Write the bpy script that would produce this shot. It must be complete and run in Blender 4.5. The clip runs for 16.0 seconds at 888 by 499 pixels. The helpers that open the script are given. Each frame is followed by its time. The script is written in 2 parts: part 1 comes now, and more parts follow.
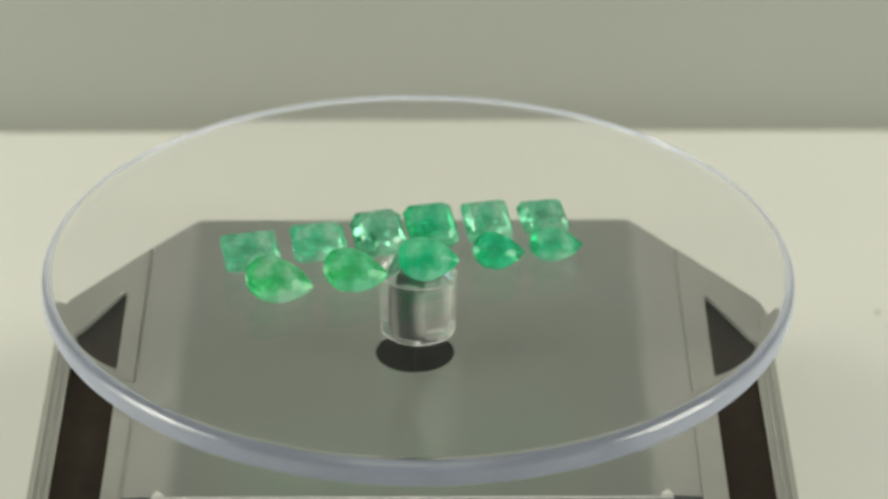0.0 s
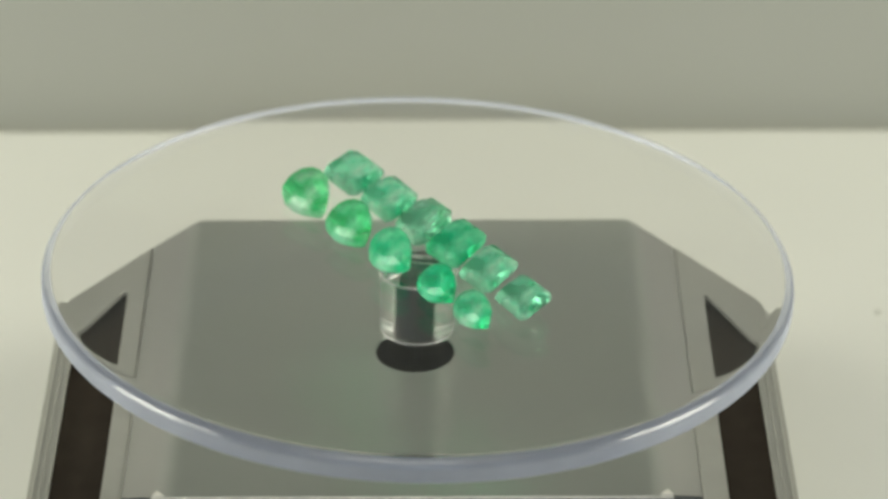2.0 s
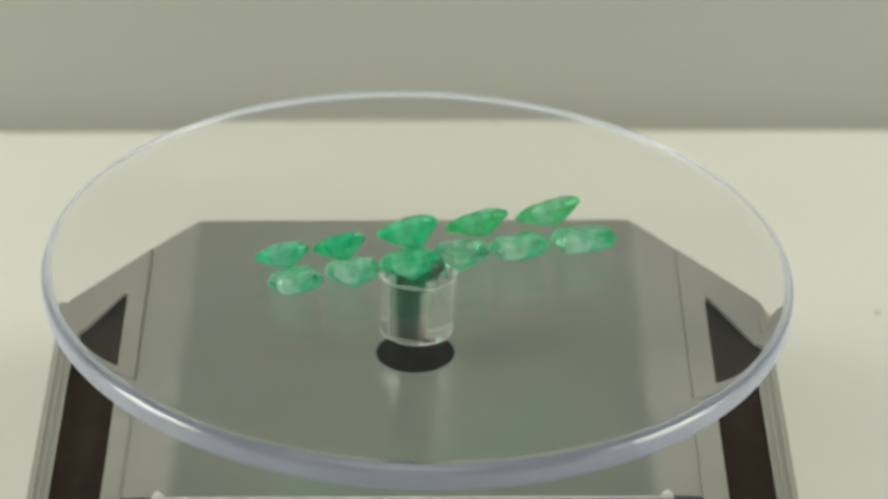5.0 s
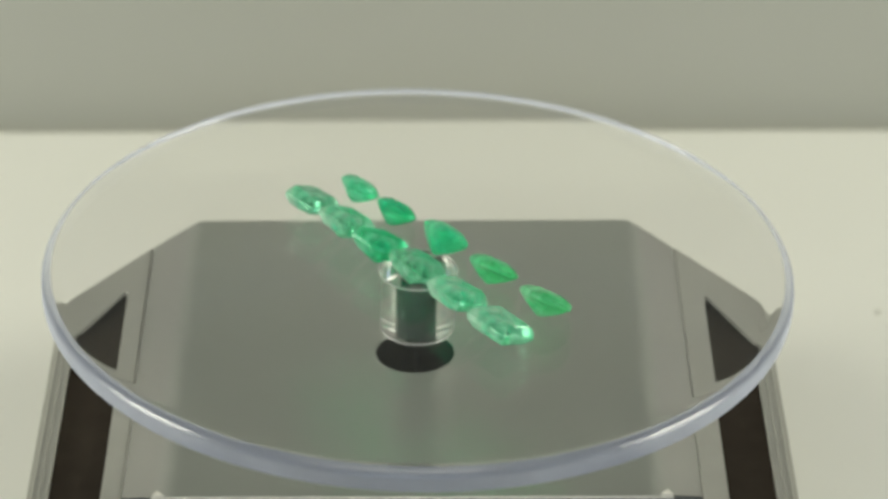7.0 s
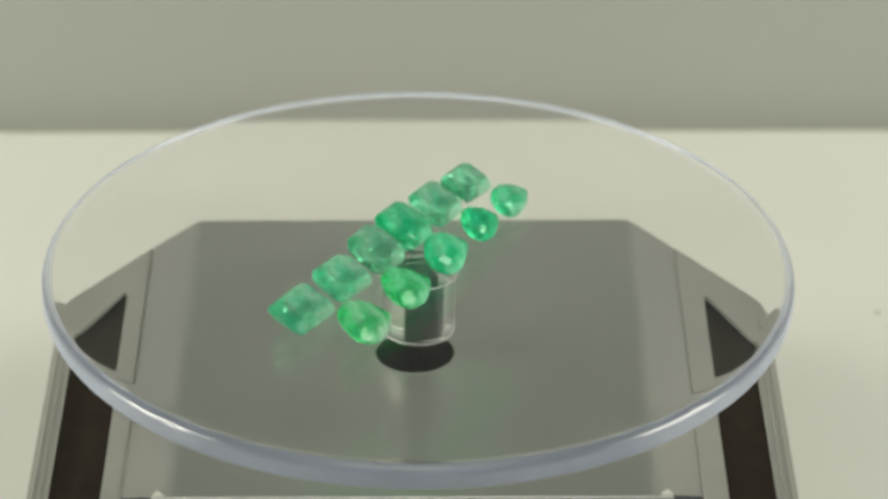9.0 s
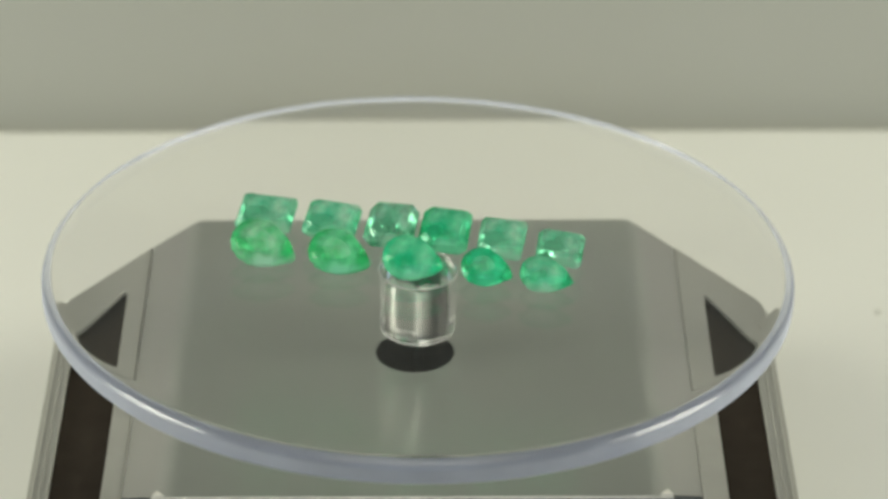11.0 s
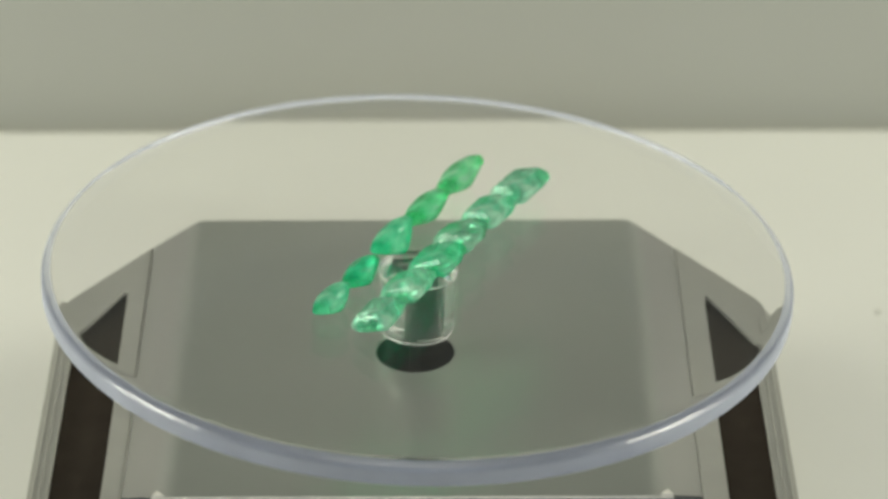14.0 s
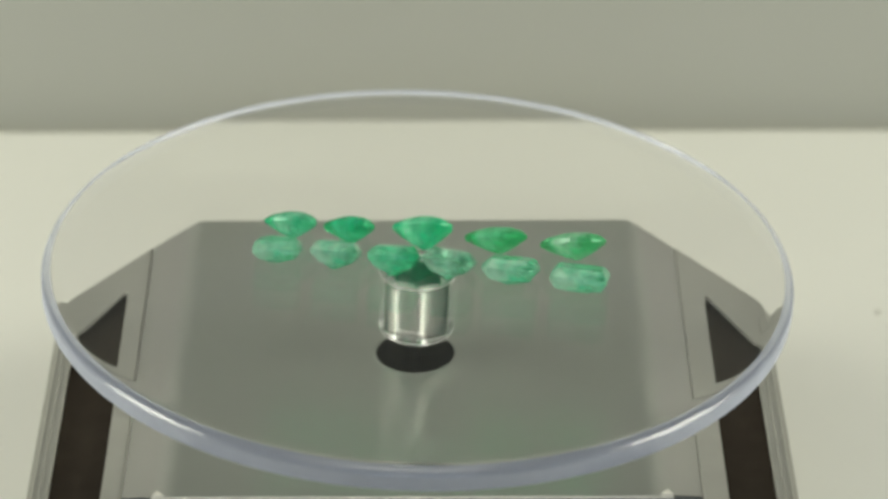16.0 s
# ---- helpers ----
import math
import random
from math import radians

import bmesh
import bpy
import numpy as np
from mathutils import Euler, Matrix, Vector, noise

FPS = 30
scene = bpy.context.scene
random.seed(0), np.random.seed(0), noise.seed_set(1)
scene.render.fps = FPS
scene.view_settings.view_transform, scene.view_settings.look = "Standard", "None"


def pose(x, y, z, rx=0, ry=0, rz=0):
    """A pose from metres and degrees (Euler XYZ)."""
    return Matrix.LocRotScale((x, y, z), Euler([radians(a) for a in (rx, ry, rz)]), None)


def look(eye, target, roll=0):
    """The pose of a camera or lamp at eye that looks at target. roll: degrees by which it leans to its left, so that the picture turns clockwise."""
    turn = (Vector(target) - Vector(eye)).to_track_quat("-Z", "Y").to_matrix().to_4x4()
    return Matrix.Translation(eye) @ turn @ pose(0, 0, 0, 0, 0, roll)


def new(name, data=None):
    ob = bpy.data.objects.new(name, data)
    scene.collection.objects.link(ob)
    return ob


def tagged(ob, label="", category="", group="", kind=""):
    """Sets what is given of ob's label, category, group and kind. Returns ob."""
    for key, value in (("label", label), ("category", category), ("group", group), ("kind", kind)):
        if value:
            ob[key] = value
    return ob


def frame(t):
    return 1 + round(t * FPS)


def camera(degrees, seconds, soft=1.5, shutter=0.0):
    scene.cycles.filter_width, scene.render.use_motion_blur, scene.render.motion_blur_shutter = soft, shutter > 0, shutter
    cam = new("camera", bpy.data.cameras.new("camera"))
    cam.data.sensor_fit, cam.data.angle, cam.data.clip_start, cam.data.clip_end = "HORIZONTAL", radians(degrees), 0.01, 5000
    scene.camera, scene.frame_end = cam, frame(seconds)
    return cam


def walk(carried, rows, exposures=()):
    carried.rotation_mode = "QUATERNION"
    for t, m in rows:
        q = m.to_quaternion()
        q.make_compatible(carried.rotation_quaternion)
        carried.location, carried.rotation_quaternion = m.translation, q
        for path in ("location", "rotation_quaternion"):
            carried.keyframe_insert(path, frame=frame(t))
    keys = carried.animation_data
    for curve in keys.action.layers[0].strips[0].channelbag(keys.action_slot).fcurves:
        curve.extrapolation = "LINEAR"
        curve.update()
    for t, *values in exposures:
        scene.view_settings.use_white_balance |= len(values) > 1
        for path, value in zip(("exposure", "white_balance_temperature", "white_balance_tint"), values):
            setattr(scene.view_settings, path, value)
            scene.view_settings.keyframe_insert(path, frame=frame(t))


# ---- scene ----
SECONDS = 16.0
MM = 0.001
DISC_TOP = 43.26 * MM     # height of the acrylic plate's upper face over the table
BASE_TOP = 25.0 * MM      # height of the stand's upper face
PERIOD = 10.235           # seconds for one turn of the plate
SPIN = 360.0 / PERIOD
AXIS_TILT = 1.25           # degrees by which the shaft leans to +x
WALL_Y = 120.9 * MM

# ---- camera ----
cam = camera(14.889, SECONDS, soft=3.2)
EYE = (0.00135, -0.43703, 0.29488)
YAW, PITCH = radians(0.318), radians(29.766)
AIM = (EYE[0] + math.sin(YAW) * math.cos(PITCH), EYE[1] + math.cos(YAW) * math.cos(PITCH), EYE[2] - math.sin(PITCH))
walk(cam, [(0, look(EYE, AIM)), (SECONDS, look(EYE, AIM))])
# a small aperture focused on the stones: the backdrop's foot is slightly soft
cam.data.dof.use_dof, cam.data.dof.focus_distance, cam.data.dof.aperture_fstop = True, 0.49, 22.0

# ---- light ----
world = bpy.data.worlds.new("world")
scene.world = world
world.use_nodes = True
world.node_tree.nodes["Background"].inputs[0].default_value = (0.9, 0.92, 0.85, 1)
world.node_tree.nodes["Background"].inputs[1].default_value = 0.05
scene.view_settings.exposure = 0.04


def area_lamp(name, eye, target, sx, sy, watts, colour):
    data = bpy.data.lights.new(name, "AREA")
    data.shape, data.size, data.size_y, data.energy, data.color = "RECTANGLE", sx, sy, watts, colour
    ob = new(name, data)
    ob.matrix_world = look(eye, target)
    return ob


WARM = (0.99, 0.98, 0.83)
area_lamp("lamp_side_a", (-0.66, -0.10, 0.36), (0, 0, 0.03), 0.32, 0.42, 3.5, WARM)
area_lamp("lamp_side_b", (0.66, -0.10, 0.36), (0, 0, 0.03), 0.32, 0.42, 3.2, WARM)
area_lamp("lamp_ceiling", (0.0, -0.25, 1.5), (0, 0, 0), 0.7, 0.5, 2.2, WARM)
area_lamp("lamp_window", (0.0, -1.6, 0.55), (0, 0, 0.05), 1.1, 0.7, 3.4, (0.62, 0.78, 1.0))


# ---- materials ----
def material(name):
    m = bpy.data.materials.new(name)
    m.use_nodes = True
    nt = m.node_tree
    return m, nt, nt.nodes["Principled BSDF"], nt.nodes["Material Output"]


def noise_ramp(nt, scale, low, high, detail=4, lo=0.35, hi=0.65):
    """Object-space noise from colour low to colour high."""
    tc = nt.nodes.new("ShaderNodeTexCoord")
    n = nt.nodes.new("ShaderNodeTexNoise")
    n.inputs["Scale"].default_value, n.inputs["Detail"].default_value = scale, detail
    r = nt.nodes.new("ShaderNodeValToRGB")
    r.color_ramp.elements[0].position, r.color_ramp.elements[1].position = lo, hi
    r.color_ramp.elements[0].color, r.color_ramp.elements[1].color = (*low, 1), (*high, 1)
    nt.links.new(tc.outputs["Object"], n.inputs["Vector"])
    nt.links.new(n.outputs["Fac"], r.inputs["Fac"])
    return r.outputs["Color"], n.outputs["Fac"]


def bump(nt, bsdf, scale, strength, distance, detail=3):
    tc = nt.nodes.new("ShaderNodeTexCoord")
    n = nt.nodes.new("ShaderNodeTexNoise")
    n.inputs["Scale"].default_value, n.inputs["Detail"].default_value = scale, detail
    b = nt.nodes.new("ShaderNodeBump")
    b.inputs["Strength"].default_value, b.inputs["Distance"].default_value = strength, distance
    nt.links.new(tc.outputs["Object"], n.inputs["Vector"])
    nt.links.new(n.outputs["Fac"], b.inputs["Height"])
    nt.links.new(b.outputs["Normal"], bsdf.inputs["Normal"])


def plain(name, low, high, scale, rough, metallic=0.0, bump_scale=0, bump_strength=0.1, bump_dist=0.0001, rough_var=0.06):
    m, nt, p, out = material(name)
    col, fac = noise_ramp(nt, scale, low, high)
    nt.links.new(col, p.inputs["Base Color"])
    p.inputs["Metallic"].default_value = metallic
    mr = nt.nodes.new("ShaderNodeMapRange")
    mr.inputs["To Min"].default_value, mr.inputs["To Max"].default_value = rough - rough_var, rough + rough_var
    nt.links.new(fac, mr.inputs["Value"])
    nt.links.new(mr.outputs["Result"], p.inputs["Roughness"])
    if bump_scale:
        bump(nt, p, bump_scale, bump_strength, bump_dist)
    return m


M_TABLE = plain("white_board", (0.78, 0.78, 0.73), (0.80, 0.80, 0.75), 9, 0.6, bump_scale=900, bump_strength=0.15)
M_WALL = plain("backdrop_board", (0.46, 0.463, 0.415), (0.475, 0.478, 0.43), 7, 0.75, bump_scale=700, bump_strength=0.15)
M_ROOM = plain("room_paint", (0.60, 0.60, 0.56), (0.64, 0.64, 0.60), 2, 0.85, bump_scale=120)
M_FRAME = plain("silver_plastic", (0.33, 0.33, 0.30), (0.35, 0.35, 0.318), 260, 0.34, 0.35, 4200, 0.12, 0.00004)
M_PANEL = plain("satin_grey_panel", (0.372, 0.392, 0.358), (0.384, 0.404, 0.370), 60, 0.33, 0.78, 5200, 0.06, 0.00002, 0.01)


def paint_panel_sheen(nt):
    """Paints the lamps' sheen along the long edges: duller, less metallic finish beyond 33 mm."""
    p = nt.nodes["Principled BSDF"]
    tc, sep = nt.nodes.new("ShaderNodeTexCoord"), nt.nodes.new("ShaderNodeSeparateXYZ")
    ab, mr = nt.nodes.new("ShaderNodeMath"), nt.nodes.new("ShaderNodeMapRange")
    ab.operation, mr.interpolation_type = "ABSOLUTE", "SMOOTHSTEP"
    mr.inputs["From Min"].default_value, mr.inputs["From Max"].default_value = 33.0 * MM, 37.5 * MM
    mix = nt.nodes.new("ShaderNodeMixRGB")
    old = p.inputs["Base Color"].links[0].from_socket
    nt.links.new(tc.outputs["Object"], sep.inputs[0])
    nt.links.new(sep.outputs["X"], ab.inputs[0])
    nt.links.new(ab.outputs[0], mr.inputs["Value"])
    nt.links.new(mr.outputs["Result"], mix.inputs[0])
    nt.links.new(old, mix.inputs[1])
    # colour of the painted sheen
    mix.inputs[2].default_value = (0.26, 0.26, 0.24, 1)
    nt.links.new(mix.outputs[0], p.inputs["Base Color"])
    for socket, inner, outer in (("Metallic", 0.78, 0.15), ("Roughness", 0.33, 0.55)):
        to = nt.nodes.new("ShaderNodeMapRange")
        to.inputs["To Min"].default_value, to.inputs["To Max"].default_value = inner, outer
        nt.links.new(mr.outputs["Result"], to.inputs["Value"])
        nt.links.new(to.outputs["Result"], p.inputs[socket])


paint_panel_sheen(M_PANEL.node_tree)
M_SLOT = plain("dark_brown_plastic", (0.026, 0.019, 0.013), (0.035, 0.027, 0.019), 220, 0.75, bump_scale=700, bump_dist=0.00003)
M_SLOT.node_tree.nodes["Principled BSDF"].inputs["Specular IOR Level"].default_value = 0.2
M_BODY = plain("grey_plastic_shell", (0.27, 0.27, 0.245), (0.31, 0.31, 0.28), 160, 0.45, 0.1, 3000)
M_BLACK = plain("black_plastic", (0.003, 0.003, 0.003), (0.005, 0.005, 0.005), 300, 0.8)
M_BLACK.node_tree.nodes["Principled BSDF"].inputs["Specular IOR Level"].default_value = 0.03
M_SOLAR = plain("solar_cell", (0.015, 0.012, 0.016), (0.03, 0.024, 0.026), 200, 0.2)
M_TRIM = plain("bright_trim", (0.56, 0.55, 0.50), (0.62, 0.61, 0.56), 400, 0.22, 0.1)
M_SPECK = plain("grey_speck", (0.52, 0.52, 0.47), (0.58, 0.58, 0.53), 900, 0.8)


def acrylic(name, tint, rough, haze, haze_colour, ior=1.49):
    """Clear acrylic; haze: how much of the light its surface scatters."""
    m, nt, p, out = material(name)
    g = nt.nodes.new("ShaderNodeBsdfGlass")
    g.inputs["Color"].default_value, g.inputs["Roughness"].default_value, g.inputs["IOR"].default_value = (*tint, 1), rough, ior
    if haze:
        d, t = nt.nodes.new("ShaderNodeBsdfDiffuse"), nt.nodes.new("ShaderNodeBsdfTranslucent")
        d.inputs["Color"].default_value = t.inputs["Color"].default_value = (*haze_colour, 1)
        s1, s2 = nt.nodes.new("ShaderNodeMixShader"), nt.nodes.new("ShaderNodeMixShader")
        s1.inputs[0].default_value, s2.inputs[0].default_value = 0.5, haze
        nt.links.new(d.outputs[0], s1.inputs[1])
        nt.links.new(t.outputs[0], s1.inputs[2])
        nt.links.new(g.outputs[0], s2.inputs[1])
        nt.links.new(s1.outputs[0], s2.inputs[2])
        nt.links.new(s2.outputs[0], out.inputs["Surface"])
    else:
        nt.links.new(g.outputs[0], out.inputs["Surface"])
    nt.nodes.remove(p)
    return m


M_ACRYLIC = acrylic("clear_acrylic", (1.0, 1.0, 1.0), 0.0, 0.0, (0.8, 0.8, 0.8))
M_PEG = acrylic("clear_acrylic_peg", (0.99, 0.99, 0.99), 0.0, 0.012, (0.9, 0.9, 0.9), 1.6)
M_SOCKET = acrylic("socket_wall", (1.0, 1.0, 1.0), 0.04, 0.0, (0.9, 0.9, 0.9), 1.6)
bump(M_SOCKET.node_tree, next(n for n in M_SOCKET.node_tree.nodes if n.type == "BSDF_GLASS"), 700, 0.12, 0.0001, 1)
# white haze that paints the highlights on the peg's bevelled rings
M_PEG_EDGE = acrylic("acrylic_edge_glint", (0.985, 0.99, 0.985), 0.1, 0.55, (0.92, 0.92, 0.9), 1.6)
# the blue haze paints window light reflected in the rim
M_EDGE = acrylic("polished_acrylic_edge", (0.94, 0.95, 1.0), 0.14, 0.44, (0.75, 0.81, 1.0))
# a clear polish over the edge that takes the lamps' highlights
nt = M_EDGE.node_tree
out = next(n for n in nt.nodes if n.type == "OUTPUT_MATERIAL")
under = out.inputs["Surface"].links[0].from_socket
gloss, coat = nt.nodes.new("ShaderNodeBsdfGlossy"), nt.nodes.new("ShaderNodeMixShader")
gloss.inputs["Roughness"].default_value = 0.2
coat.inputs[0].default_value = 0.09
# shallow waves along the edge; the blue haze thins out towards the clear upper face
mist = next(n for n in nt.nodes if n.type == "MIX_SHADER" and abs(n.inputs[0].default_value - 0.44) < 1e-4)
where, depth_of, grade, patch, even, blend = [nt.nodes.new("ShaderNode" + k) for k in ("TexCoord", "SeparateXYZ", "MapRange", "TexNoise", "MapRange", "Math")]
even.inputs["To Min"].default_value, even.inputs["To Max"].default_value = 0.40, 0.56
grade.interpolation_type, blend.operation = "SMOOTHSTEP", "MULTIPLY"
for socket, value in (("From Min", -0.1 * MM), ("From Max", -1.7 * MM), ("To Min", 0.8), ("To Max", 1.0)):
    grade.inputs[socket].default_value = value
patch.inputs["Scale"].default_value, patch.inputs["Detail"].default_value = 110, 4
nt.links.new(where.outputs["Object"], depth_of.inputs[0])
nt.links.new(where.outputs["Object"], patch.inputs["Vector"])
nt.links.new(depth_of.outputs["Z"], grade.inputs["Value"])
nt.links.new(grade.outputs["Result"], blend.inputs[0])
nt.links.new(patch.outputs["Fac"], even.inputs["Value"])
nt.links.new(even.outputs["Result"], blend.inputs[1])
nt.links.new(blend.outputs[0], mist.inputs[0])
tc, wave, relief = nt.nodes.new("ShaderNodeTexCoord"), nt.nodes.new("ShaderNodeTexNoise"), nt.nodes.new("ShaderNodeBump")
wave.inputs["Scale"].default_value, wave.inputs["Detail"].default_value = 260, 3
relief.inputs["Strength"].default_value, relief.inputs["Distance"].default_value = 0.35, 0.0006
nt.links.new(tc.outputs["Object"], wave.inputs["Vector"])
nt.links.new(wave.outputs["Fac"], relief.inputs["Height"])
for n in nt.nodes:
    if n.type in ("BSDF_GLASS", "BSDF_GLOSSY"):
        nt.links.new(relief.outputs["Normal"], n.inputs["Normal"])
nt.links.new(under, coat.inputs[1])
nt.links.new(gloss.outputs[0], coat.inputs[2])
nt.links.new(coat.outputs[0], out.inputs["Surface"])


def emerald(name, tint, deep, pale, clear, rough):
    """Cloudy green stone: tinted glass mixed, in drifting veils, with light that scatters through its inclusions."""
    m, nt, p, out = material(name)
    col, fac = noise_ramp(nt, 170, deep, pale, 3, 0.42, 0.60)
    g = nt.nodes.new("ShaderNodeBsdfGlass")
    g.inputs["Roughness"].default_value, g.inputs["IOR"].default_value = rough + 0.05, 1.58
    zone = nt.nodes.new("ShaderNodeValToRGB")
    zone.color_ramp.elements[0].position, zone.color_ramp.elements[1].position = 0.38, 0.66
    zone.color_ramp.elements[0].color = (*tint, 1)
    zone.color_ramp.elements[1].color = (*[c + (1 - c) * 0.35 for c in tint], 1)
    nt.links.new(fac, zone.inputs["Fac"])
    nt.links.new(zone.outputs["Color"], g.inputs["Color"])
    t = nt.nodes.new("ShaderNodeBsdfTranslucent")
    d = nt.nodes.new("ShaderNodeBsdfPrincipled")
    d.inputs["Roughness"].default_value, d.inputs["IOR"].default_value = 0.10 + rough, 1.58
    nt.links.new(col, t.inputs["Color"])
    nt.links.new(col, d.inputs["Base Color"])
    body = nt.nodes.new("ShaderNodeMixShader")
    body.inputs[0].default_value = 0.5
    nt.links.new(t.outputs[0], body.inputs[1])
    nt.links.new(d.outputs[0], body.inputs[2])
    fine = nt.nodes.new("ShaderNodeTexNoise")
    tc = nt.nodes.new("ShaderNodeTexCoord")
    fine.inputs["Scale"].default_value, fine.inputs["Detail"].default_value = 210, 5
    nt.links.new(tc.outputs["Object"], fine.inputs["Vector"])
    b = nt.nodes.new("ShaderNodeBump")
    # the clearest stones are full of cracks that break up what is seen through them
    b.inputs["Strength"].default_value, b.inputs["Distance"].default_value = (0.22 if clear > 0.75 else 0.07), 0.0003
    nt.links.new(fine.outputs["Fac"], b.inputs["Height"])
    nt.links.new(b.outputs["Normal"], g.inputs["Normal"])
    veil = nt.nodes.new("ShaderNodeMapRange")
    veil.inputs["From Min"].default_value, veil.inputs["From Max"].default_value = 0.40, 0.60
    veil.inputs["To Min"].default_value, veil.inputs["To Max"].default_value = min(clear + 0.14, 0.95), max(clear - 0.36, 0.08)
    nt.links.new(fine.outputs["Fac"], veil.inputs["Value"])
    mix = nt.nodes.new("ShaderNodeMixShader")
    nt.links.new(veil.outputs["Result"], mix.inputs[0])
    nt.links.new(body.outputs[0], mix.inputs[1])
    nt.links.new(g.outputs[0], mix.inputs[2])
    # polished facets over the cloudy body
    gloss, coat = nt.nodes.new("ShaderNodeBsdfGlossy"), nt.nodes.new("ShaderNodeMixShader")
    shine, half = nt.nodes.new("ShaderNodeFresnel"), nt.nodes.new("ShaderNodeMath")
    gloss.inputs["Roughness"].default_value, shine.inputs["IOR"].default_value = 0.05, 1.58
    half.operation, half.inputs[1].default_value = "MULTIPLY", 0.22
    nt.links.new(shine.outputs[0], half.inputs[0])
    nt.links.new(half.outputs[0], coat.inputs[0])
    nt.links.new(mix.outputs[0], coat.inputs[1])
    nt.links.new(gloss.outputs[0], coat.inputs[2])
    nt.links.new(coat.outputs[0], out.inputs["Surface"])
    nt.nodes.remove(p)
    return m


# ---- mesh helpers ----
def part(name, bm, mat, parent=None, label="", smooth=False):
    bmesh.ops.recalc_face_normals(bm, faces=bm.faces)
    me = bpy.data.meshes.new(name)
    bm.to_mesh(me)
    bm.free()
    for m in (mat if isinstance(mat, (list, tuple)) else [mat]):
        me.materials.append(m)
    if smooth:
        for f in me.polygons:
            f.use_smooth = True
    ob = new(name, me)
    if parent:
        ob.parent = parent
    return tagged(ob, label)


def box(bm, x0, x1, y0, y1, z0, z1, bevel=0.0, seg=2):
    r = bmesh.ops.create_cube(bm, size=1)
    for v in r["verts"]:
        v.co = Vector(((x0 + x1) / 2 + v.co.x * (x1 - x0), (y0 + y1) / 2 + v.co.y * (y1 - y0), (z0 + z1) / 2 + v.co.z * (z1 - z0)))
    if bevel:
        es = {e for v in r["verts"] for e in v.link_edges}
        bmesh.ops.bevel(bm, geom=list(es), offset=bevel, segments=seg, affect="EDGES", profile=0.5)
    return bm


def rounded(points, radius, seg=5):
    """A closed outline with its corners rounded. radius: one number or one for each corner."""
    out, n = [], len(points)
    for i, p in enumerate(points):
        r = radius[i] if isinstance(radius, (list, tuple)) else radius
        p = Vector(p)
        a, b = Vector(points[i - 1]) - p, Vector(points[(i + 1) % n]) - p
        if r <= 0:
            out.append(p)
            continue
        ang = a.angle(b)
        d = min(r / math.tan(ang / 2), a.length * 0.49, b.length * 0.49)
        p0, p1 = p + a.normalized() * d, p + b.normalized() * d
        for k in range(seg + 1):
            t = k / seg
            out.append(p0 * (1 - t) ** 2 + p * 2 * t * (1 - t) + p1 * t ** 2)
    return out


def circle(cx, cy, r, n=48):
    return [Vector((cx + r * math.cos(2 * math.pi * i / n), cy + r * math.sin(2 * math.pi * i / n))) for i in range(n)]


def plate(loops, z_top, z_low, soft=0.0, seg=3):
    """A plate whose outline is the first loop, with the other loops as holes through it, and rounded upper rims."""
    bm = bmesh.new()
    rings = []
    for lp in loops:
        vs = [bm.verts.new((p[0], p[1], z_top - soft)) for p in lp]
        rings.append(vs)
    tops = []
    for k, (lp, vs) in enumerate(zip(loops, rings)):
        prev, lp = vs, [Vector(p) for p in lp]
        area = sum(lp[i - 1][0] * lp[i][1] - lp[i][0] * lp[i - 1][1] for i in range(len(lp)))
        side = (1 if area > 0 else -1) * (1 if k == 0 else -1)
        n = len(lp)
        normals = []
        for i in range(n):
            d = Vector(lp[(i + 1) % n]) - Vector(lp[i - 1])
            d.normalize()
            normals.append(Vector((-d.y, d.x)) * side)
        if soft:
            for s in range(1, seg + 1):
                a = math.pi / 2 * s / seg
                inset, up = soft * (1 - math.cos(a)), soft * math.sin(a)
                cur = [bm.verts.new((lp[i][0] + normals[i].x * inset, lp[i][1] + normals[i].y * inset, z_top - soft + up)) for i in range(n)]
                for i in range(n):
                    bm.faces.new((prev[i], prev[(i + 1) % n], cur[(i + 1) % n], cur[i]))
                prev = cur
        tops.append(prev)
        low = [bm.verts.new((p[0], p[1], z_low)) for p in lp]
        for i in range(n):
            bm.faces.new((low[i], low[(i + 1) % n], vs[(i + 1) % n], vs[i]))
    edges = []
    for top in tops:
        for i in range(len(top)):
            e = bm.edges.get((top[i], top[(i + 1) % len(top)])) or bm.edges.new((top[i], top[(i + 1) % len(top)]))
            edges.append(e)
    bmesh.ops.triangle_fill(bm, edges=edges, use_beauty=True)
    return bm


def lathe(profile, n=160):
    """Turn a profile of (radius, z) round the z axis; radius 0 closes it."""
    bm = bmesh.new()
    prev = None
    for r, z in profile:
        if r < 1e-9:
            cur = [bm.verts.new((0, 0, z))]
        else:
            cur = [bm.verts.new((r * math.cos(2 * math.pi * i / n), r * math.sin(2 * math.pi * i / n), z)) for i in range(n)]
        if prev and len(prev) + len(cur) > 2:
            for i in range(n):
                j = (i + 1) % n
                if len(prev) == 1:
                    bm.faces.new((prev[0], cur[j], cur[i]))
                elif len(cur) == 1:
                    bm.faces.new((prev[i], prev[j], cur[0]))
                else:
                    bm.faces.new((prev[i], prev[j], cur[j], cur[i]))
        prev = cur
    return bm


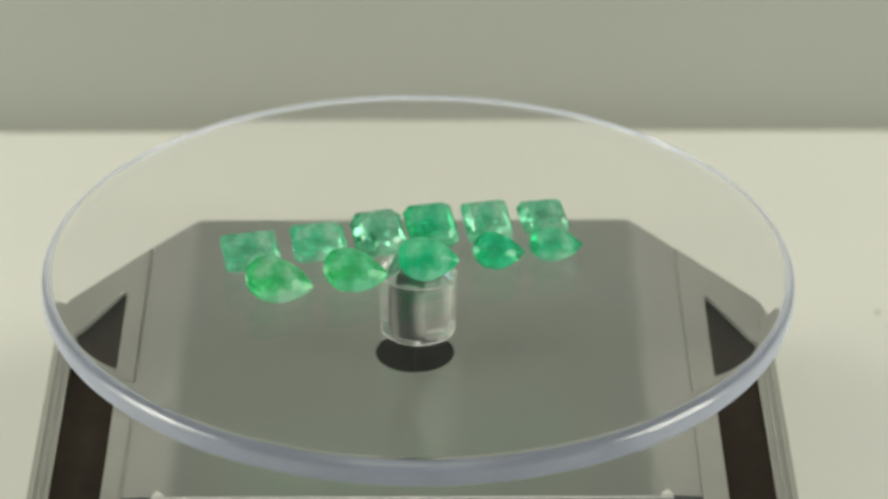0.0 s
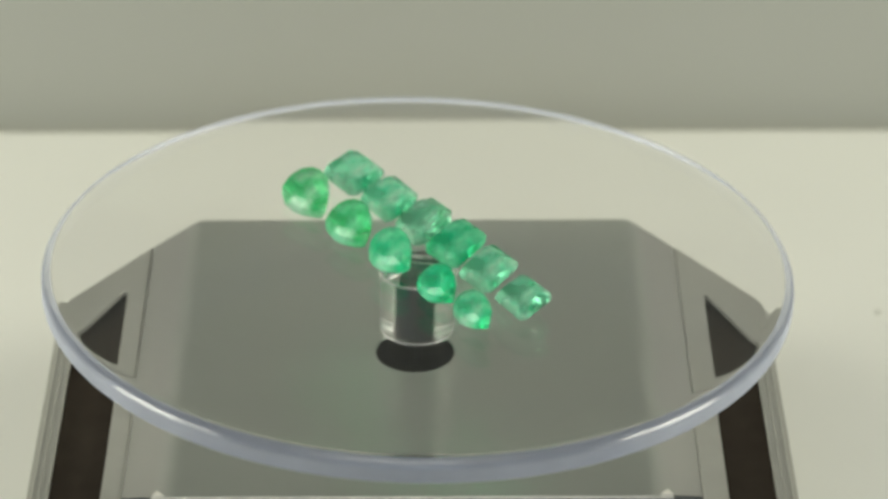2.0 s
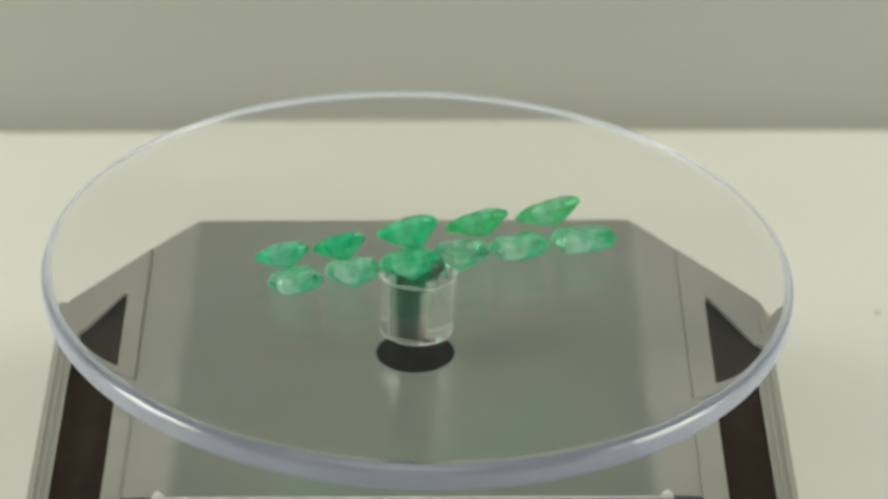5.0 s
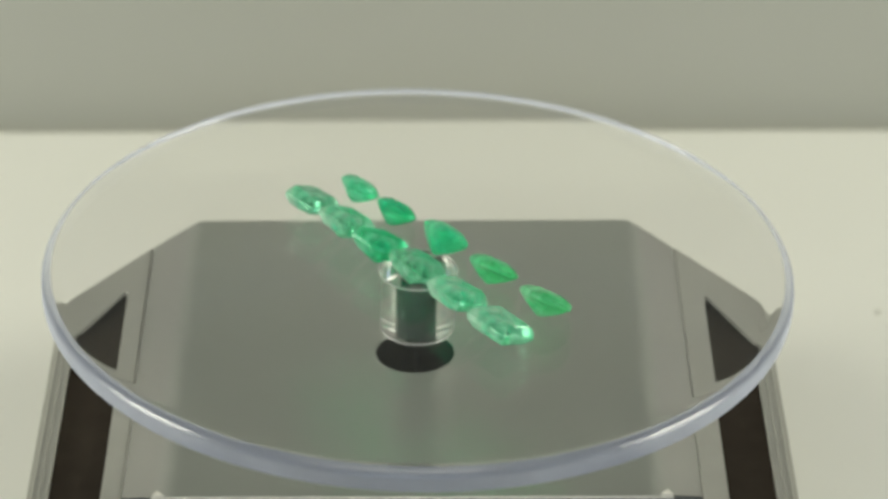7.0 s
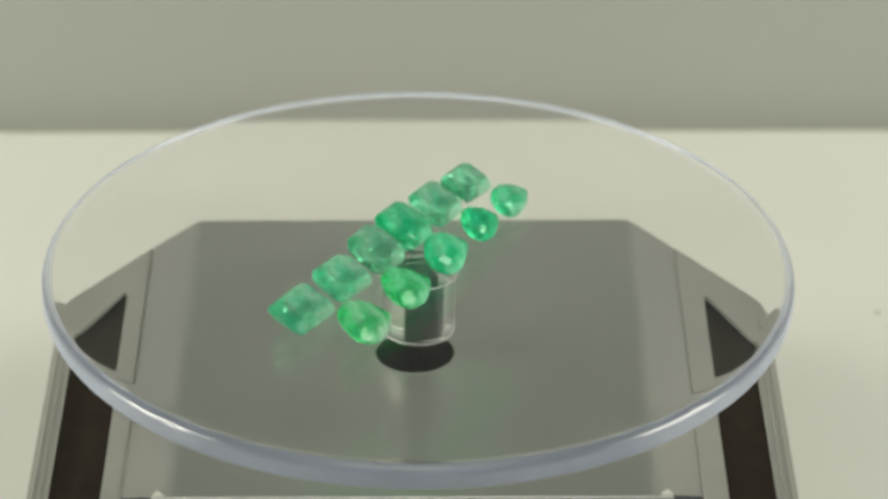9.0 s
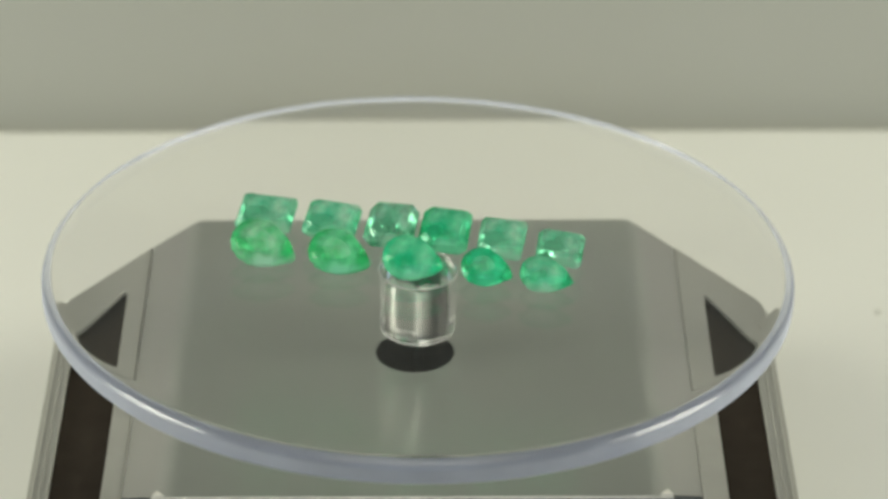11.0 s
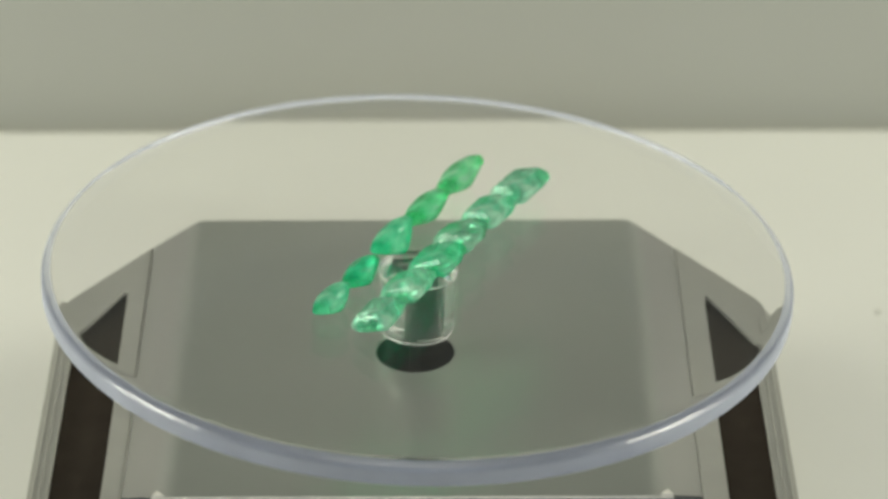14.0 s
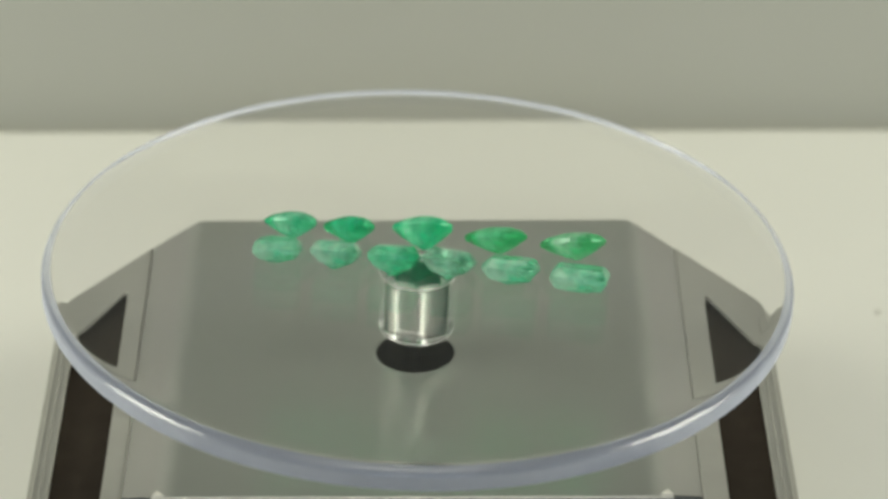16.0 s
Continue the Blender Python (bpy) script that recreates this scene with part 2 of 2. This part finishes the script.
# ---- the setting ----
def build_setting():
    # table top whose back edge is rounded off in front of the backdrop
    r, slope = 0.009, radians(27.76)
    edge = ((WALL_Y * math.sin(slope) + 0.0011 * math.cos(slope)) - r * (1 - math.cos(slope))) / math.sin(slope)
    prof = [(-0.62, 0.0), (edge, 0.0)]
    prof += [(edge + r * math.sin(math.pi / 2 * k / 12), r * math.cos(math.pi / 2 * k / 12) - r) for k in range(1, 13)]
    prof += [(edge + r, -0.03), (-0.62, -0.03)]
    bm = bmesh.new()
    a = [bm.verts.new((-0.9, y, z)) for y, z in prof]
    b = [bm.verts.new((0.9, y, z)) for y, z in prof]
    n = len(prof)
    for i in range(n):
        f = bm.faces.new((a[i], a[(i + 1) % n], b[(i + 1) % n], b[i]))
        f.smooth = i < 13
    bm.faces.new(a)
    bm.faces.new(b[::-1])
    tagged(part("table_top", bm, M_TABLE), "cream white matt table sheet under the display stand", "table top", kind="structure")
    bm = box(bmesh.new(), -0.9, 0.9, edge + r + 0.0005, edge + r + 0.03, -0.03, 0.105)
    tagged(part("wall_backdrop", bm, M_WALL), "plain pale grey-olive backdrop board behind the table", "backdrop", kind="structure")
    # the room that closes the place
    X, Y0, Y1, Z0, Z1 = 1.7, -1.9, 1.3, -0.76, 1.75
    for name, dims in (("floor", (-X, X, Y0, Y1, Z0 - 0.1, Z0)), ("ceiling", (-X, X, Y0, Y1, Z1, Z1 + 0.1)),
                       ("wall_north", (-X - 0.1, X + 0.1, Y1, Y1 + 0.1, Z0, Z1)), ("wall_south", (-X - 0.1, X + 0.1, Y0 - 0.1, Y0, Z0, Z1)),
                       ("wall_east", (X, X + 0.1, Y0, Y1, Z0, Z1)), ("wall_west", (-X - 0.1, -X, Y0, Y1, Z0, Z1))):
        tagged(part(name, box(bmesh.new(), *dims), M_ROOM), "plain pale painted room " + name.split("_")[0], name.split("_")[0], kind="structure")


def build_stand():
    """The stand: a shell with two silver side frames, a satin centre panel and a dark solar panel in front."""
    stand = tagged(new("display_stand"), "silver-grey plastic turntable base with dark side slots on the white table", "turntable base")
    stand.location = (-0.0009, 0, 0)
    HW, SIDE, BACK, HB, FRONT = 54.2 * MM, 14.4 * MM, 40.5 * MM, 35.6 * MM, -66 * MM
    outline = [(-HW, FRONT), (HW, FRONT), (HW, SIDE), (HB, BACK), (-HB, BACK), (-HW, SIDE)]
    lower = rounded([(x * 0.992, y * 0.992) for x, y in outline], [2 * MM, 2 * MM, 9 * MM, 3 * MM, 3 * MM, 9 * MM])
    part("shell", plate([lower, circle(0.3 * MM, 0, 6.8 * MM)], BASE_TOP - 2.2 * MM, 0.4 * MM, 0.0, 1), M_SLOT, stand, "dark brown plastic shell")
    G = 41.3 * MM       # groove between panel and side frames
    yg = BACK - (G - HB) * (BACK - SIDE) / (HW - HB)
    for s in (-1, 1):
        off = 0.6 * MM if s > 0 else 0
        pts = [(s * HW, FRONT), (s * HW, SIDE - off), (s * (G + 0.06 * MM), yg - 0.3 * MM - off), (s * (G + 0.06 * MM), FRONT)]
        back = 0.9 * MM if s < 0 else 0
        slot = [(s * 51.8 * MM, FRONT + 5 * MM), (s * 51.8 * MM, 3.0 * MM - off + back), (s * 44.4 * MM + off, 18.4 * MM - 1.5 * off + back), (s * 44.4 * MM + off, FRONT + 5 * MM)]
        bm = plate([rounded(pts, [1 * MM, 9 * MM, 0.2 * MM, 0.2 * MM], 8), rounded(slot, [1 * MM, 7 * MM, 0.5 * MM, 1 * MM], 8)],
                   BASE_TOP, BASE_TOP - 0.75 * MM, 0.3 * MM if s < 0 else 0.2 * MM, 4)
        part("side_frame", bm, M_FRAME, stand, "silver side frame round a dark slot")
        bm = box(bmesh.new(), -0.28 * MM, 0.28 * MM, FRONT + 1 * MM, SIDE - off - 4 * MM, BASE_TOP - 0.3 * MM, BASE_TOP + 0.3 * MM, 0.14 * MM)
        bmesh.ops.translate(bm, verts=bm.verts, vec=(s * 53.1 * MM, 0, 0))
        part("ridge", bm, M_FRAME, stand, "thin raised ridge along the rail")
        # sloping outer skirt down to the table
        bm = bmesh.new()
        o = rounded([(HW, FRONT), (HW, SIDE - off), (G, yg - off)], [0, 9 * MM, 0], 8)
        prof = [(0.02, -0.9), (0.9, -1.6), (1.0, -24.6), (-0.6, -24.6), (-0.6, -2.15)]
        rows = []
        for i, q in enumerate(o):
            d = (o[min(i + 1, len(o) - 1)] - o[max(i - 1, 0)]).normalized()
            rows.append([bm.verts.new((s * (q.x + d.y * dx * MM), q.y - d.x * dx * MM, BASE_TOP + dz * MM)) for dx, dz in prof])
        for i in range(len(o) - 1):
            for k in range(5):
                bm.faces.new((rows[i][k], rows[i][(k + 1) % 5], rows[i + 1][(k + 1) % 5], rows[i + 1][k]))
        bm.faces.new(rows[0])
        bm.faces.new(rows[-1][::-1])
        part("skirt", bm, M_BODY, stand, "olive grey outer skirt")
    # centre panel: flat middle with a hole for the drive, sloping flanks
    YF = -35.6 * MM
    B = 35.6 * MM
    drop = 0.24 * MM
    bm = bmesh.new()
    hole = [bm.verts.new((p.x + 0.3 * MM, p.y, BASE_TOP)) for p in circle(0, 0, 5.9 * MM)]
    mid = [bm.verts.new((x, y, BASE_TOP)) for x, y in ((-B, YF), (B, YF), (B, BACK - 1.5 * MM), (B - 1.2 * MM, BACK), (-B + 1.2 * MM, BACK), (-B, BACK - 1.5 * MM))]
    edges = [bm.edges.new((r[i - 1], r[i])) for r in (hole, mid) for i in range(len(r))]
    bmesh.ops.triangle_fill(bm, edges=edges, use_beauty=True)
    r = bmesh.ops.extrude_face_region(bm, geom=list(bm.faces))
    bmesh.ops.translate(bm, verts=[v for v in r["geom"] if isinstance(v, bmesh.types.BMVert)], vec=(0, 0, -2.1 * MM))
    part("top_panel", bm, M_PANEL, stand, "satin grey reflective centre panel")
    for s in (-1, 1):
        bm = bmesh.new()
        steps = 12
        rows = []
        for k in range(steps + 1):
            t = k / steps
            x = s * (B + (G - 0.01 * MM - B) * t)
            z = BASE_TOP - drop * t ** 1.6
            yb = BACK - 1.5 * MM + (yg - BACK + 1.2 * MM) * t - (0.6 * MM * t if s > 0 else 0)
            rows.append([bm.verts.new(c) for c in ((x, YF, z), (x, yb, z), (x, yb, BASE_TOP - 2.15 * MM), (x, YF, BASE_TOP - 2.15 * MM))])
        for a, b in zip(rows, rows[1:]):
            for k in range(4):
                f = bm.faces.new((a[k], a[(k + 1) % 4], b[(k + 1) % 4], b[k]))
                f.smooth = False
        bm.faces.new(rows[0])
        bm.faces.new(rows[-1][::-1])
        part("panel_flank", bm, M_PANEL, stand, "sloping edge of the panel, painted with the lamps' sheen")
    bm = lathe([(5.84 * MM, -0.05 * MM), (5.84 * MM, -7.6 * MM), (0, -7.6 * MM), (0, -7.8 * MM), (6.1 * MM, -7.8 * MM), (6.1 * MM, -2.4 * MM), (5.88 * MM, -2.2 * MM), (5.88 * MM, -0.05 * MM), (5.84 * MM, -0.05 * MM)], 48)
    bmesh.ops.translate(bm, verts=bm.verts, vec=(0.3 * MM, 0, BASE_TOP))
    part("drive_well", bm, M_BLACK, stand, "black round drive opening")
    bm = lathe([(6.0 * MM, 0.01 * MM), (6.08 * MM, 0.1 * MM), (6.3 * MM, 0.1 * MM), (6.42 * MM, 0.01 * MM)], 64)
    bmesh.ops.translate(bm, verts=bm.verts, vec=(0.3 * MM, 0, BASE_TOP))
    part("well_rim", bm, M_PANEL, stand, "thin raised rim round the drive opening", True)
    # front: a thin bright trim with corner tabs, then the solar panel
    bm = box(bmesh.new(), -B - 1.6 * MM, B + 1.6 * MM, YF - 0.36 * MM, YF - 0.03 * MM, BASE_TOP - 2.1 * MM, BASE_TOP - 0.02 * MM, 0.15 * MM)
    trim = part("front_trim", bm, M_TRIM, stand, "thin bright trim line")
    for s in (-1, 1):
        bm = bmesh.new()
        pts = [(s * (B + 1.6 * MM), YF - 0.1 * MM), (s * (B - 0.6 * MM), YF - 0.1 * MM), (s * (B + 0.8 * MM), YF + 1.5 * MM)]
        bm = plate([rounded(pts, 0.3 * MM)], BASE_TOP + 0.25 * MM, BASE_TOP - 2.0 * MM, 0.2 * MM)
        part("corner_tab", bm, M_TRIM, stand, "bright corner tab")
    bm = box(bmesh.new(), -B - 1 * MM, B + 1 * MM, FRONT + 3 * MM, YF - 0.45 * MM, BASE_TOP - 2.1 * MM, BASE_TOP - 0.9 * MM, 0.2 * MM)
    part("solar_panel", bm, M_SOLAR, stand, "dark solar panel")
    for x in (-40, 40):
        for y in (-50, 20):
            bm = lathe([(0, 0), (4 * MM, 0), (4 * MM, 0.5 * MM), (0, 0.5 * MM)], 24)
            bmesh.ops.translate(bm, verts=bm.verts, vec=(x * MM, y * MM, 0))
            part("foot", bm, M_BLACK, stand)
    return stand


def build_turntable():
    """The clear round plate with its hollow peg, and the black shaft that drives it. Its origin is the centre of the upper face."""
    disc = tagged(new("turntable_plate"), "clear round acrylic plate on a hollow clear peg, slowly turning", "turntable plate")
    R, T, e, w, lo = 55.7 * MM, 3.75 * MM, 1.4 * MM, 2.8 * MM, 0.7 * MM
    prof = [(0, 0), (R * 0.5, 0), (R - w, 0)]
    for k in range(1, 19):
        a = math.pi / 2 * k / 18
        prof.append((R - w + w * math.sin(a), -e + e * math.cos(a)))
    for k in range(0, 9):
        a = math.pi / 2 * k / 8
        prof.append((R - lo + lo * math.cos(a), -T + lo - lo * math.sin(a)))
    prof += [(R * 0.5, -T), (0, -T)]
    bm = lathe(prof, 256)
    for f in bm.faces:
        c = f.calc_center_median()
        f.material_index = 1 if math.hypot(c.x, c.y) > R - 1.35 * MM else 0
        f.smooth = math.hypot(c.x, c.y) > R - w - 0.1 * MM
    p = part("plate", bm, [M_ACRYLIC, M_EDGE], disc, "clear acrylic disc, its polished edge tinted blue for reflected window light")
    p.visible_shadow = False
    # peg with a square socket from below
    r, top, low = 5.6 * MM, -3.9 * MM, -14.2 * MM
    bm = bmesh.new()
    n = 96
    prof = [(r + 0.32 * MM, top), (r + 0.16 * MM, top - 0.35 * MM), (r + 0.1 * MM, top - 0.9 * MM), (r, low + 0.75 * MM), (r - 0.05 * MM, low + 0.45 * MM), (r - 0.18 * MM, low + 0.2 * MM), (r - 0.38 * MM, low + 0.05 * MM), (r - 0.6 * MM, low)]
    rings = [[bm.verts.new((q * math.cos(2 * math.pi * i / n), q * math.sin(2 * math.pi * i / n), z)) for i in range(n)] for q, z in prof]
    for k, (a, b) in enumerate(zip(rings, rings[1:])):
        for i in range(n):
            f = bm.faces.new((a[i], a[(i + 1) % n], b[(i + 1) % n], b[i]))
            f.smooth = True
            # these rings carry the painted highlight
            f.material_index = 1 if k in (0, 3, 6) else 0
    bm.faces.new(rings[0])
    h, sq_turn = 2.4 * MM, radians(SQUARE_TURN)
    sq = [(h, h), (-h, h), (-h, -h), (h, -h)]
    sq = [(x * math.cos(sq_turn) - y * math.sin(sq_turn), x * math.sin(sq_turn) + y * math.cos(sq_turn)) for x, y in sq]
    sl = [bm.verts.new((x, y, low)) for x, y in sq]
    su = [bm.verts.new((x, y, top - 0.3 * MM)) for x, y in sq]
    for i in range(4):
        bm.faces.new((sl[i], sl[(i + 1) % 4], su[(i + 1) % 4], su[i])).material_index = 2
    bm.faces.new(su).material_index = 2
    es = [bm.edges.get((v[i - 1], v[i])) for v in (rings[-1], sl) for i in range(len(v))]
    bmesh.ops.triangle_fill(bm, edges=es, use_beauty=True)
    peg = part("peg", bm, [M_PEG, M_PEG_EDGE, M_SOCKET], disc, "clear acrylic peg with a square socket")
    peg.visible_shadow = False
    bm = box(bmesh.new(), -2.2 * MM, 2.2 * MM, -2.2 * MM, 2.2 * MM, low + 0.2 * MM, top - 0.4 * MM, 0.1 * MM, 1)
    bmesh.ops.rotate(bm, verts=bm.verts, cent=(0, 0, 0), matrix=Matrix.Rotation(sq_turn, 3, "Z"))
    shaft = part("drive_shaft", bm, M_BLACK, disc, "black square drive shaft")
    bm = lathe([(0, low + 0.3 * MM), (0.8 * MM, low + 0.3 * MM), (0.8 * MM, -25.2 * MM), (0, -25.2 * MM)], 24)
    part("pin", bm, M_BLACK, shaft, "thin black pin")
    return disc


SQUARE_TURN = 45 + (90 - (3.03 * SPIN) % 90) * -1 + 90   # a corner of the socket faces the camera at 3.03 s


# ---- the stones ----
def step_cut(length, width, crown, pav_angle, corner, seed):
    """An emerald cut: eight-sided steps for crown and pavilion, a short keel below."""
    rnd = random.Random(seed)
    upper = math.tan(radians(60)) * width / 2 * 0.24
    depth = upper + math.tan(radians(pav_angle)) * width / 2 * 0.64
    bm = bmesh.new()
    layers = [(0.68, crown), (0.85, crown * 0.66), (0.97, 0.42 * MM), (1.0, 0.28 * MM), (0.99, -0.28 * MM), (0.75, -upper), (0.44, -upper - (depth - upper) * 0.49), (0.11, -depth)]
    prev = None
    for k, (sc, z) in enumerate(layers):
        hw = width / 2 * sc
        hl = length / 2 - (width / 2 - hw) * (0.9 if k < 5 else 1.15)
        hl = max(hl, 0.4 * MM)
        c = corner * (0.45 + 0.55 * sc)
        c = min(c, hw * 0.8, hl * 0.8)
        pts = [(hl, -hw + c), (hl, hw - c), (hl - c, hw), (-hl + c, hw), (-hl, hw - c), (-hl, -hw + c), (-hl + c, -hw), (hl - c, -hw)]
        j, jz = 0.15 * MM, (0.13 * MM if 0 < k < 7 else 0)
        cur = [bm.verts.new((x + rnd.uniform(-j, j), y + rnd.uniform(-j, j), z + rnd.uniform(-jz, jz))) for x, y in pts]
        if prev:
            for i in range(8):
                bm.faces.new((prev[i], prev[(i + 1) % 8], cur[(i + 1) % 8], cur[i]))
        else:
            bm.faces.new(cur)
        prev = cur
    bm.faces.new(prev[::-1])
    return bm


def pear_cut(length, width, crown, pav_angle, point, seed):
    """A pear cut, pointed at +x: rings of triangular facets over and under the girdle."""
    rnd = random.Random(seed)
    depth = math.tan(radians(pav_angle)) * width / 2
    n = 18
    bm = bmesh.new()
    ymax = max(math.sin(p) * math.sin(p / 2) ** point for p in [math.pi * k / 90 for k in range(91)])
    layers = [(0.46, crown, 0.0), (0.78, crown * 0.72, 0.5), (0.96, 0.62 * MM, 0.0), (1.0, 0.35 * MM, 0.0), (0.99, -0.15 * MM, 0.0), (0.70, -depth * 0.42, 0.5), (0.36, -depth * 0.78, 0.0), (0.10, -depth, 0.5)]
    prev = None
    for k, (sc, z, off) in enumerate(layers):
        cur = []
        for i in range(n):
            a = 2 * math.pi * (i + off) / n
            x = math.cos(a) * length / 2
            y = math.sin(a) * abs(math.sin(a / 2)) ** point / ymax * width / 2
            j = 0.09 * MM
            cur.append(bm.verts.new(((x + length * 0.08) * sc - length * 0.08 + rnd.uniform(-j, j), y * sc + rnd.uniform(-j, j), z)))
        if prev:
            poff = layers[k - 1][2]
            for i in range(n):
                i1 = (i + 1) % n
                if poff == off:
                    bm.faces.new((prev[i], prev[i1], cur[i1], cur[i]))
                elif off > poff:
                    bm.faces.new((prev[i], prev[i1], cur[i]))
                    bm.faces.new((prev[i1], cur[i1], cur[i]))
                else:
                    bm.faces.new((prev[i], cur[i1], cur[i]))
                    bm.faces.new((prev[i], prev[i1], cur[i1]))
        else:
            bm.faces.new(cur)
        prev = cur
    bm.faces.new(prev[::-1])
    return bm


DEEP, MID, PALE, WHITE, LEAF = (0.03, 0.84, 0.46), (0.09, 0.92, 0.55), (0.40, 0.97, 0.70), (0.72, 0.99, 0.84), (0.09, 0.85, 0.36)
GREEN, MINT, LIME = (0.34, 0.98, 0.73), (0.64, 1.0, 0.85), (0.42, 0.99, 0.66)
# kind, place on the plate in mm, length, width, heading, tilt, sideways tilt, glass tint, body colours, clearness, roughness
STONES = [
    ("step", -24.7, -1.8, 8.5, 6.7, 13, 20, 0, MINT, MID, WHITE, 0.72, 0.05, "pale minty emerald-cut gemstone with cloudy inclusions"),
    ("step", -14.8, 0.4, 8.0, 6.7, 12, 23, 2, MINT, MID, WHITE, 0.62, 0.06, "pale milky green emerald-cut gemstone"),
    ("step", -6.0, 2.8, 7.5, 7.6, 14, 27, -2, MINT, MID, WHITE, 0.82, 0.02, "bright glassy green emerald-cut gemstone with sharp facets"),
    ("step", 1.8, 5.2, 7.3, 7.6, 16, 27, 1, GREEN, DEEP, PALE, 0.62, 0.04, "even mid-green emerald-cut gemstone"),
    ("step", 10.2, 7.1, 7.0, 6.8, 15, 28, 0, MINT, MID, WHITE, 0.70, 0.08, "soft green emerald-cut gemstone with rounded corners"),
    ("step", 18.7, 9.3, 6.9, 6.0, 16, 21, 3, MINT, MID, WHITE, 0.78, 0.01, "light glassy green emerald-cut gemstone with bright facets"),
    ("pear", -20.2, -10.7, 10.3, 7.5, 6, 33, 15, LIME, LEAF, WHITE, 0.6, 0.16, "large yellowish-green pear-cut gemstone"),
    ("pear", -9.2, -7.6, 9.7, 7.2, 6, 33, 13, LIME, LEAF, PALE, 0.56, 0.16, "vivid leaf-green pear-cut gemstone"),
    ("pear", 1.5, -4.8, 9.3, 6.8, 10, 44, 9, GREEN, DEEP, PALE, 0.42, 0.18, "smooth cloudy green pear-cut gemstone"),
    ("pear", 11.8, -1.3, 7.9, 5.9, 10, 38, 9, GREEN, DEEP, MID, 0.68, 0.12, "deep green small pear-cut gemstone"),
    ("pear", 20.4, 1.0, 8.2, 5.4, 10, 40, 7, GREEN, MID, WHITE, 0.66, 0.12, "small mid-green pear-cut gemstone"),
]

CORNERS = (0.5, 0.8, 1.2, 0.95, 0.6, 0.55)     # cut of the corners of the emerald-cut stones


def build_stones():
    made = []
    for k, (kind, x, y, length, width, heading, tilt, side, tint, deep, pale, clear, rough, label) in enumerate(STONES):
        if kind == "step":
            bm = step_cut(length * MM, width * MM, 1.6 * MM, tilt, CORNERS[k] * MM, k)
        else:
            bm = pear_cut(length * MM, width * MM, 1.5 * MM, tilt, 0.62, k)
        m = pose(0, 0, 0, 0, 0, heading) @ pose(0, 0, 0, tilt, side, 0)
        bmesh.ops.transform(bm, matrix=m, verts=bm.verts)
        lo = [min(v.co[i] for v in bm.verts) for i in range(3)]
        hi = [max(v.co[i] for v in bm.verts) for i in range(3)]
        bmesh.ops.translate(bm, verts=bm.verts, vec=(-(lo[0] + hi[0]) / 2, -(lo[1] + hi[1]) / 2, -lo[2]))
        mat = emerald("emerald", tint, deep, pale, clear, rough)
        ob = tagged(part("gemstone", bm, mat), label + " on the plate", "gemstone", "stones on the plate")
        made.append((ob, Matrix.Translation((x * MM, y * MM, 0.02 * MM))))
    return made


def build_speck():
    bm = bmesh.new()
    bmesh.ops.create_icosphere(bm, subdivisions=2, radius=0.6 * MM)
    for v in bm.verts:
        v.co = Vector((v.co.x * 0.9, v.co.y * 1.3, v.co.z * 0.25 + 0.08 * MM))
    ob = part("speck", bm, M_SPECK)
    ob.location = (0.0775, 0.0566, 0)
    tagged(ob, "tiny grey speck of grit on the white table", "speck")


build_setting()
build_stand()
TURNTABLE = build_turntable()
STONES_MADE = build_stones()
build_speck()


def turn(t):
    """The pose of the plate: it turns clockwise from above and leans a little on its shaft."""
    return Matrix.Translation((0, 0, DISC_TOP)) @ pose(0, 0, 0, 0, AXIS_TILT, 0) @ pose(0, 0, 0, 0, 0, -SPIN * t) @ pose(0, 0, 0, -0.348, -0.700, 0)


def motions():
    times = [0.5 * k for k in range(33)]
    walk(TURNTABLE, [(t, turn(t)) for t in times])
    for ob, place in STONES_MADE:
        walk(ob, [(t, turn(t) @ place) for t in times])


motions()
